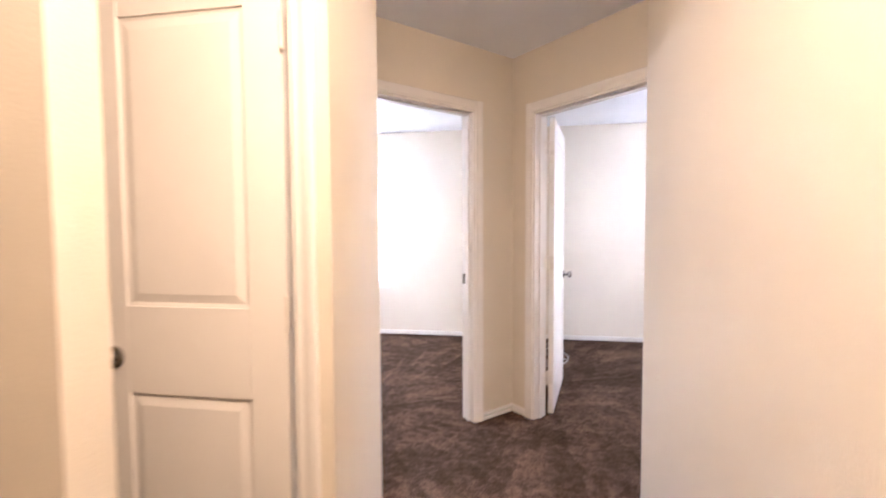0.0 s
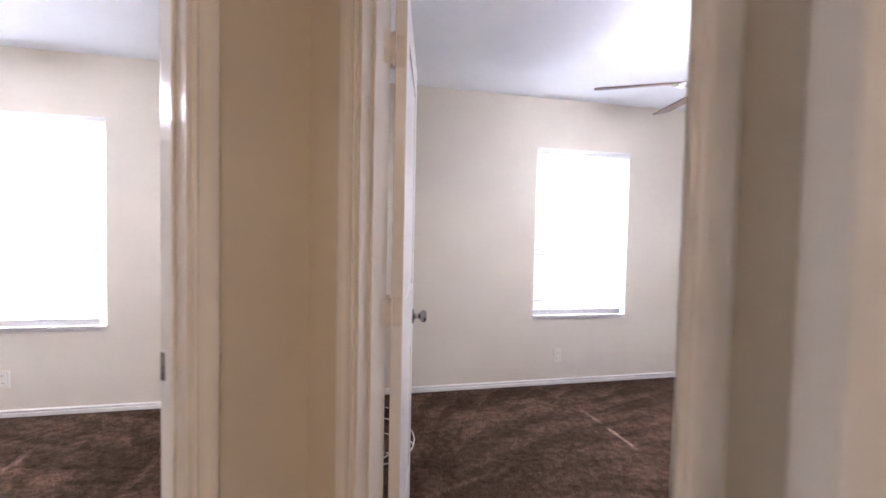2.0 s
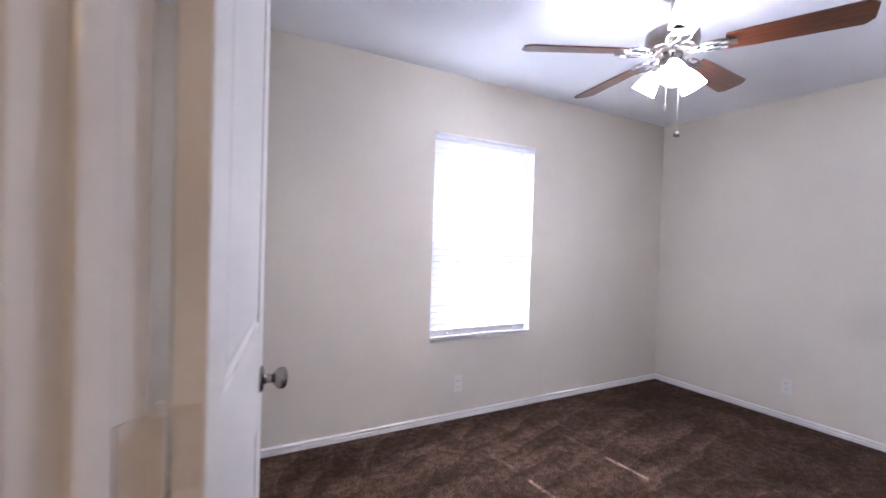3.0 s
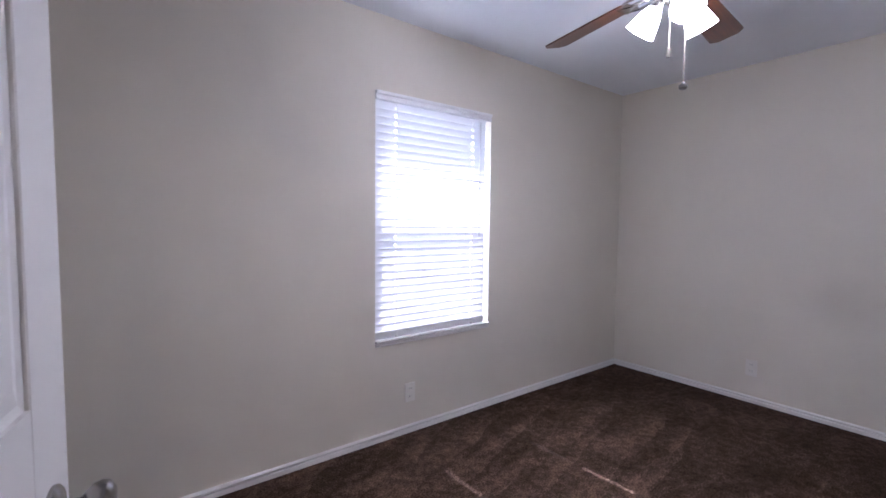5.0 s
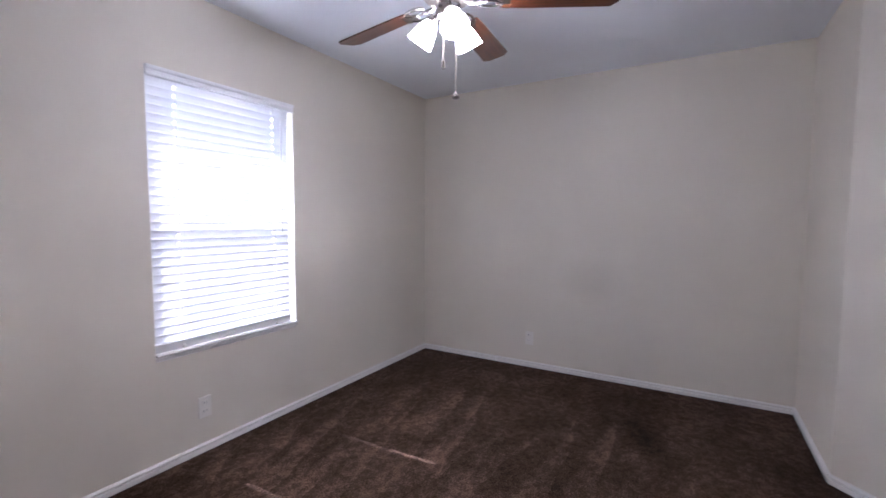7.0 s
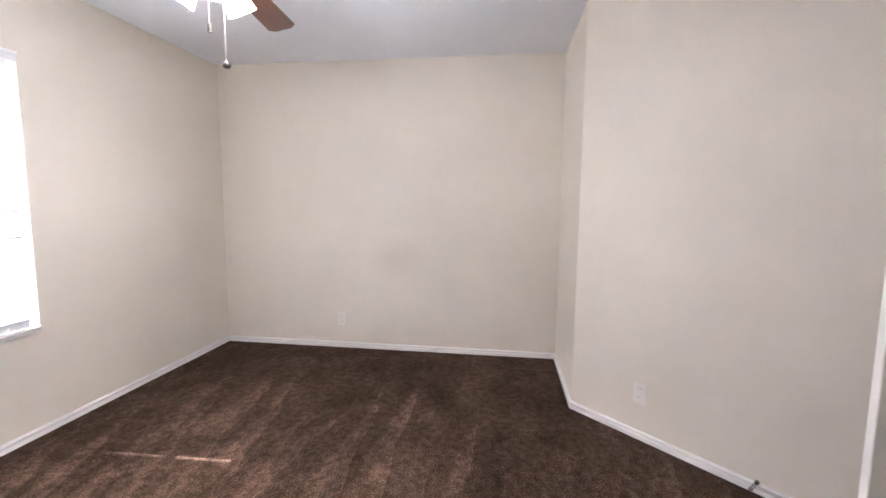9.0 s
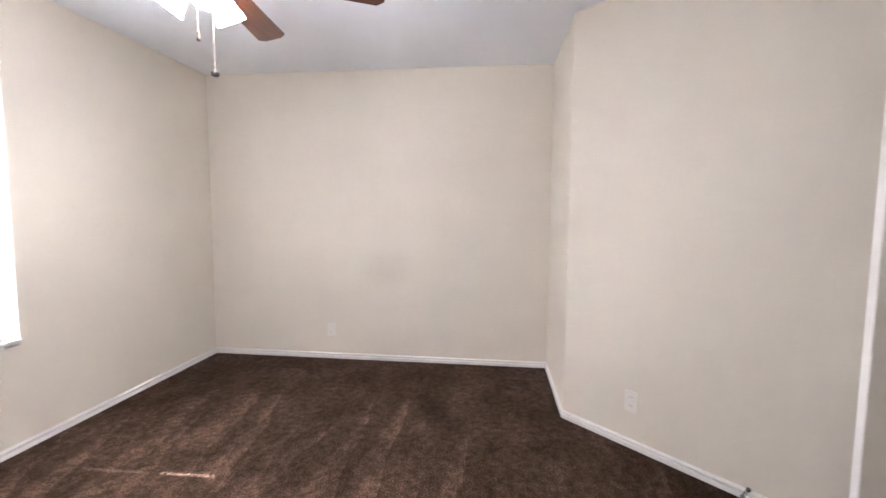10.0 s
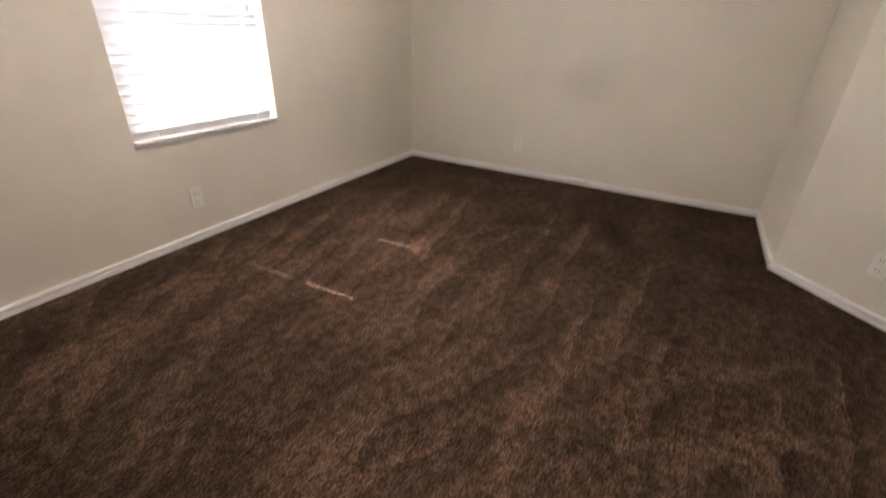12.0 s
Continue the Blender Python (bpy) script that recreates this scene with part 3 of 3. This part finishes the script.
def slat_mesh(length, holes):
    """One slat, slightly crowned, with a slot for each cord."""
    bm = bmesh.new()
    hw = 0.0090
    xs = [0.0]
    for h in holes:
        xs += [h - hw, h + hw]
    xs.append(length)
    ys = [-0.026, -0.020, -0.017, -0.0080, 0.0080, 0.017, 0.020, 0.026]
    grid = [[bm.verts.new((x, y, 0.0025 * (1 - (y / 0.026) ** 2))) for y in ys] for x in xs]
    for i in range(len(xs) - 1):
        for j in range(len(ys) - 1):
            if not (i % 2 == 1 and j == 3):
                bm.faces.new((grid[i][j], grid[i + 1][j], grid[i + 1][j + 1], grid[i][j + 1]))
    made = bmesh.ops.extrude_face_region(bm, geom=list(bm.faces))["geom"]
    bmesh.ops.translate(bm, vec=(0, 0, 0.0018), verts=[g for g in made if isinstance(g, bmesh.types.BMVert)])
    bmesh.ops.recalc_face_normals(bm, faces=list(bm.faces))
    me = bpy.data.meshes.new("slat")
    bm.to_mesh(me)
    bm.free()
    me.materials.append(M_SLAT)
    return me


SLAT_TILT = 76


def blind(x0):
    root = new("window_blind")
    root.matrix_basis = pose(x0, 0, 0)
    tagged(root, "white two-inch slatted window blind, lowered and closed", "window blind", "blinds in the windows")
    w = WIN_W - 0.042
    y = 0.012
    xa = 0.001
    cords = (0.142, 0.731)
    part("valance", extruded(((-0.008, 1.972), (-0.011, 1.975), (-0.011, 1.984), (-0.006, 1.987), (-0.006, 2.001), (-0.013, 2.005), (-0.016, 2.014), (-0.016, 2.021), (0.004, 2.021), (0.004, 1.972)), WIN_W - 0.004), M_VINYL, root, at=pose(0.002, 0, 0))
    part("headrail", boxes((xa, xa + w, 0.005, 0.050, 1.970, 2.014), bevel=0.002), M_VINYL, root)
    me = slat_mesh(w, cords)
    z = 1.945
    while z > 0.660:
        s = new("slat", me)
        s.parent = root
        s.matrix_basis = pose(xa + random.uniform(-0.001, 0.001), y, z, -SLAT_TILT + random.uniform(-0.8, 0.8), 0, random.uniform(-0.1, 0.1))
        z -= 0.0440
    part("bottom_rail", boxes((0, w, -0.025, 0.025, -0.006, 0.006), bevel=0.003), M_VINYL, root, at=pose(xa, y, 0.627, -76, 0, 0))
    for c in cords:
        part("ladder_cord", boxes((xa + c - 0.0012, xa + c + 0.0012, y - 0.0105, y - 0.0090, 0.625, 1.972)), M_CORD, root)
        part("cord_button", moved(spun(((0, 0), (0.008, 0), (0.008, 0.008), (0.005, 0.011), (0, 0.011)), 12), pose(xa + c, y - 0.008, 0.618, 90, 0, 0)), M_CORD, root)
    part("tilt_wand", tube(((xa + 0.765, -0.026, 1.95), (xa + 0.766, -0.027, 1.6), (xa + 0.764, -0.028, 1.20)), 0.0035, 8), M_VINYL, root)
    return root


window("window_1", WIN1_X0, "white vinyl single-hung window behind a closed blind")
window("window_2", WIN2_X0, "white vinyl single-hung window behind a closed blind")
blind(WIN1_X0)
blind(WIN2_X0)

# ---- ceiling fans ----


def blade_bm():
    """A flat blade with clipped corners at the tip, from the iron outwards along x."""
    outline = ((0.0, -0.050), (0.10, -0.057), (0.428, -0.067), (0.454, -0.040), (0.454, 0.040), (0.428, 0.067), (0.10, 0.057), (0.0, 0.050))
    bm = bmesh.new()
    lo = [bm.verts.new((u, v, 0)) for u, v in outline]
    bm.faces.new(lo)
    made = bmesh.ops.extrude_face_region(bm, geom=list(bm.faces))["geom"]
    bmesh.ops.translate(bm, vec=(0, 0, 0.006), verts=[g for g in made if isinstance(g, bmesh.types.BMVert)])
    bmesh.ops.recalc_face_normals(bm, faces=list(bm.faces))
    return bm


def iron_bm():
    """The open, looped metal bracket under a blade."""
    loops = []
    for cyy in (-0.024, 0.024):
        pts = [(0.165 + 0.052 * math.cos(a), cyy + 0.021 * math.sin(a), 0.0) for a in [2 * math.pi * k / 14 for k in range(15)]]
        loops.append(tube(pts, 0.0055, 6))
    arm = tube(((0.055, 0, 0.012), (0.085, 0, -0.004), (0.115, 0, -0.003)), 0.010, 8)
    plate = boxes((0.185, 0.245, -0.032, 0.032, -0.003, 0.002), bevel=0.0015)
    return merged(arm, *loops, plate)


def shade_bm():
    """A bell of frosted glass, mouth at the bottom, fluted at the lip."""
    return spun([(0.90 * r, 0.88 * h) for r, h in ((0.020, 0.0), (0.026, -0.006), (0.034, -0.022), (0.043, -0.045), (0.051, -0.072), (0.056, -0.095), (0.060, -0.108), (0.057, -0.108), (0.052, -0.092), (0.040, -0.045), (0.024, -0.012), (0.0, -0.010))], 28)


def ceiling_fan(x, y, first, lit):
    root = new("ceiling_fan")
    root.matrix_basis = pose(x, y, 0)
    tagged(root, "ceiling fan with five reddish wood blades and lit glass shades", "ceiling fan")
    part("canopy", spun(((0, H), (0.064, H), (0.064, H - 0.018), (0.052, H - 0.045), (0.030, H - 0.062), (0.0, H - 0.062)), 28), M_BRONZE, root, smooth=True)
    part("downrod", spun(((0.011, H - 0.06), (0.011, 2.24)), 14), M_BRONZE, root, smooth=True)
    part("motor_housing", spun(((0.0, 2.262), (0.030, 2.262), (0.040, 2.248), (0.085, 2.240), (0.108, 2.222), (0.112, 2.190), (0.108, 2.165), (0.096, 2.150), (0.0, 2.150)), 36), M_BRONZE, root, smooth=True)
    part("vent_ring", spun(((0.060, 2.150), (0.086, 2.150), (0.078, 2.138), (0.0, 2.136)), 36), M_BRONZE, root, smooth=True)
    part("switch_housing", spun(((0.0, 2.138), (0.046, 2.136), (0.050, 2.120), (0.050, 2.092), (0.042, 2.078), (0.022, 2.070), (0.0, 2.068)), 30), M_NICKEL, root, smooth=True)
    for k in range(5):
        turn = first + 72 * k
        iron = part("blade_iron", iron_bm(), M_NICKEL, root, "pale metal looped blade bracket", True, pose(0, 0, 2.136, 0, 0, turn))
        part("blade", blade_bm(), M_BLADE, root, "reddish brown wooden blade", at=pose(0, 0, 2.136, 0, 0, turn) @ pose(0.205, 0, 0.004, -13, 0, 0))
    for k in range(3):
        a = 101 + 120 * k
        arm = part("lamp_arm", tube(((0.030, 0, 2.092), (0.046, 0, 2.098), (0.060, 0, 2.090), (0.066, 0, 2.078)), 0.007, 8), M_NICKEL, root, smooth=True, at=pose(0, 0, 0, 0, 0, a))
        part("socket", spun(((0.0, 0.02), (0.015, 0.018), (0.022, 0.0), (0.022, -0.012), (0.0, -0.012)), 18), M_NICKEL, arm, smooth=True, at=pose(0.064, 0, 2.076, 0, -36, 0))
        if lit:
            part("bulb", moved(spun(((0, -0.095), (0.016, -0.091), (0.026, -0.080), (0.029, -0.066), (0.025, -0.050), (0.015, -0.034), (0.012, -0.020)), 18), Matrix.Identity(4)), M_BULB, arm, "lit bulb", True, pose(0.066, 0, 2.070, 0, -36, 0))
        part("lamp_shade", shade_bm(), M_SHADE if lit else M_SHADE_OFF, arm, "frosted bell glass shade", True, pose(0.066, 0, 2.070, 0, -36, 0))
    for (px, py), zb, big in (((0.029, -0.021), 1.775, True), ((0.005, 0.023), 1.90, False)):
        part("pull_chain", tube(((px * 0.8, py * 0.8, 2.085), (px, py, 2.05), (px, py, zb + 0.02)), 0.0012, 6), M_CHAIN, root)
        part("chain_fob", moved(spun(((0, 0.022), (0.004, 0.02), (0.006, 0.014), (0.014, 0.009), (0.015, 0.0), (0.010, -0.006), (0, -0.008)) if big else ((0, 0.02), (0.006, 0.018), (0.007, -0.012), (0, -0.014)), 14), Matrix.Translation((px, py, zb))), M_FOB, root, smooth=True)
    return root


FAN_X, FAN_Y = -2.08, -1.43
ceiling_fan(FAN_X, FAN_Y, 6.5, True)
# first bedroom's fan: its lit lamps are unseen, added to brighten the room
ceiling_fan(-6.13, -1.43, 12.0, True)

# hall's ceiling lamp
hl = new("ceiling_light")
hl.matrix_basis = pose(-4.28, -4.84, H)
tagged(hl, "round flush ceiling light with a lit opal dome", "ceiling light")
part("base_ring", spun(((0, 0), (0.16, 0), (0.165, -0.012), (0.155, -0.022), (0, -0.022)), 36), M_NICKEL, hl, smooth=True)
part("dome", spun(((0.150, -0.022), (0.142, -0.050), (0.110, -0.078), (0.060, -0.092), (0.0, -0.096)), 36), M_DOME, hl, smooth=True)

# ---- wall plates ----


def outlet(m):
    """A duplex socket plate; m's origin is its centre on the wall, -y is the room."""
    root = new("wall_outlet")
    root.matrix_basis = m
    tagged(root, "white plastic duplex wall outlet above the baseboard", "outlet", "wall outlets")
    part("cover_plate", boxes((-0.036, 0.036, -0.0065, 0.0, -0.058, 0.058), bevel=0.0025, segments=2), M_PLATE, root)
    for z in (-0.024, 0.024):
        s = part("socket", boxes((-0.017, 0.017, -0.009, -0.006, z - 0.015, z + 0.015), bevel=0.003, segments=2), M_PLATE, root)
        for x in (-0.007, 0.007):
            part("slot", boxes((x - 0.0012, x + 0.0012, -0.0096, -0.0088, z - 0.003, z + 0.007)), M_DARK, s)
    part("screw", moved(spun(((0, 0.0022), (0.003, 0.0015), (0.003, 0.0), (0, 0)), 10), pose(0, -0.0064, 0, 90, 0, 0)), M_PLATE, root)
    return root


o = outlet(pose(-2.256, 0, 0.25))
copy_thing(o, pose(0, -1.085, 0.255, 0, 0, -90))
dd = 0.437
copy_thing(o, pose(SW_X - R2 * dd, SW_Y - R2 * dd, 0.26, 0, 0, -135))
copy_thing(o, pose(-6.26, 0, 0.255))


def doorstop(m):
    root = new("door_stop")
    root.matrix_basis = m
    tagged(root, "small spring door stop screwed into the baseboard", "door stop")
    coil = [(0.006 * math.cos(a), -0.012 - 0.0022 * a / 1.2, 0.006 * math.sin(a)) for a in [k * 0.5 for k in range(70)]]
    part("base", spun(((0, 0), (0.011, 0), (0.009, 0.008), (0, 0.010)), 14), M_NICKEL, root, smooth=True, at=pose(0, -0.002, 0, 90, 0, 0))
    part("spring", tube(coil, 0.0013, 5), M_NICKEL, root)
    part("tip", spun(((0, 0), (0.009, 0.0), (0.010, 0.008), (0.007, 0.014), (0, 0.015)), 14), M_RUBBER, root, smooth=True, at=pose(0, -0.075, 0, 90, 0, 0))
    return root


ds = 1.0
doorstop(pose(SW_X - R2 * ds - 0.007, SW_Y - R2 * ds + 0.007, 0.055, 0, 0, -135))

# loose cable on the carpet behind the bedroom door
cable_pts = []
for k in range(90):
    a = k * 0.21
    r = 0.17 + 0.05 * math.sin(a * 0.37) + 0.03 * math.sin(a * 1.7)
    cable_pts.append((-3.86 + r * math.cos(a) + 0.002 * k * math.sin(a * 0.2), -0.78 + 1.35 * r * math.sin(a) + 0.06 * math.sin(a * 0.31), 0.006 + 0.012 * (0.5 + 0.5 * math.sin(a * 2.3))))
cable_pts += [(-3.70 + 0.01 * k, -0.50 + 0.035 * k, 0.006) for k in range(1, 5)] + [(-3.78 - 0.06 * k, -0.26 + 0.03 * k, 0.01) for k in range(0, 5)]
cb = part("cable", tube(cable_pts, 0.0032, 6), M_CORD, smooth=True)
tagged(cb, "loose white cable lying coiled on the carpet", "cable")
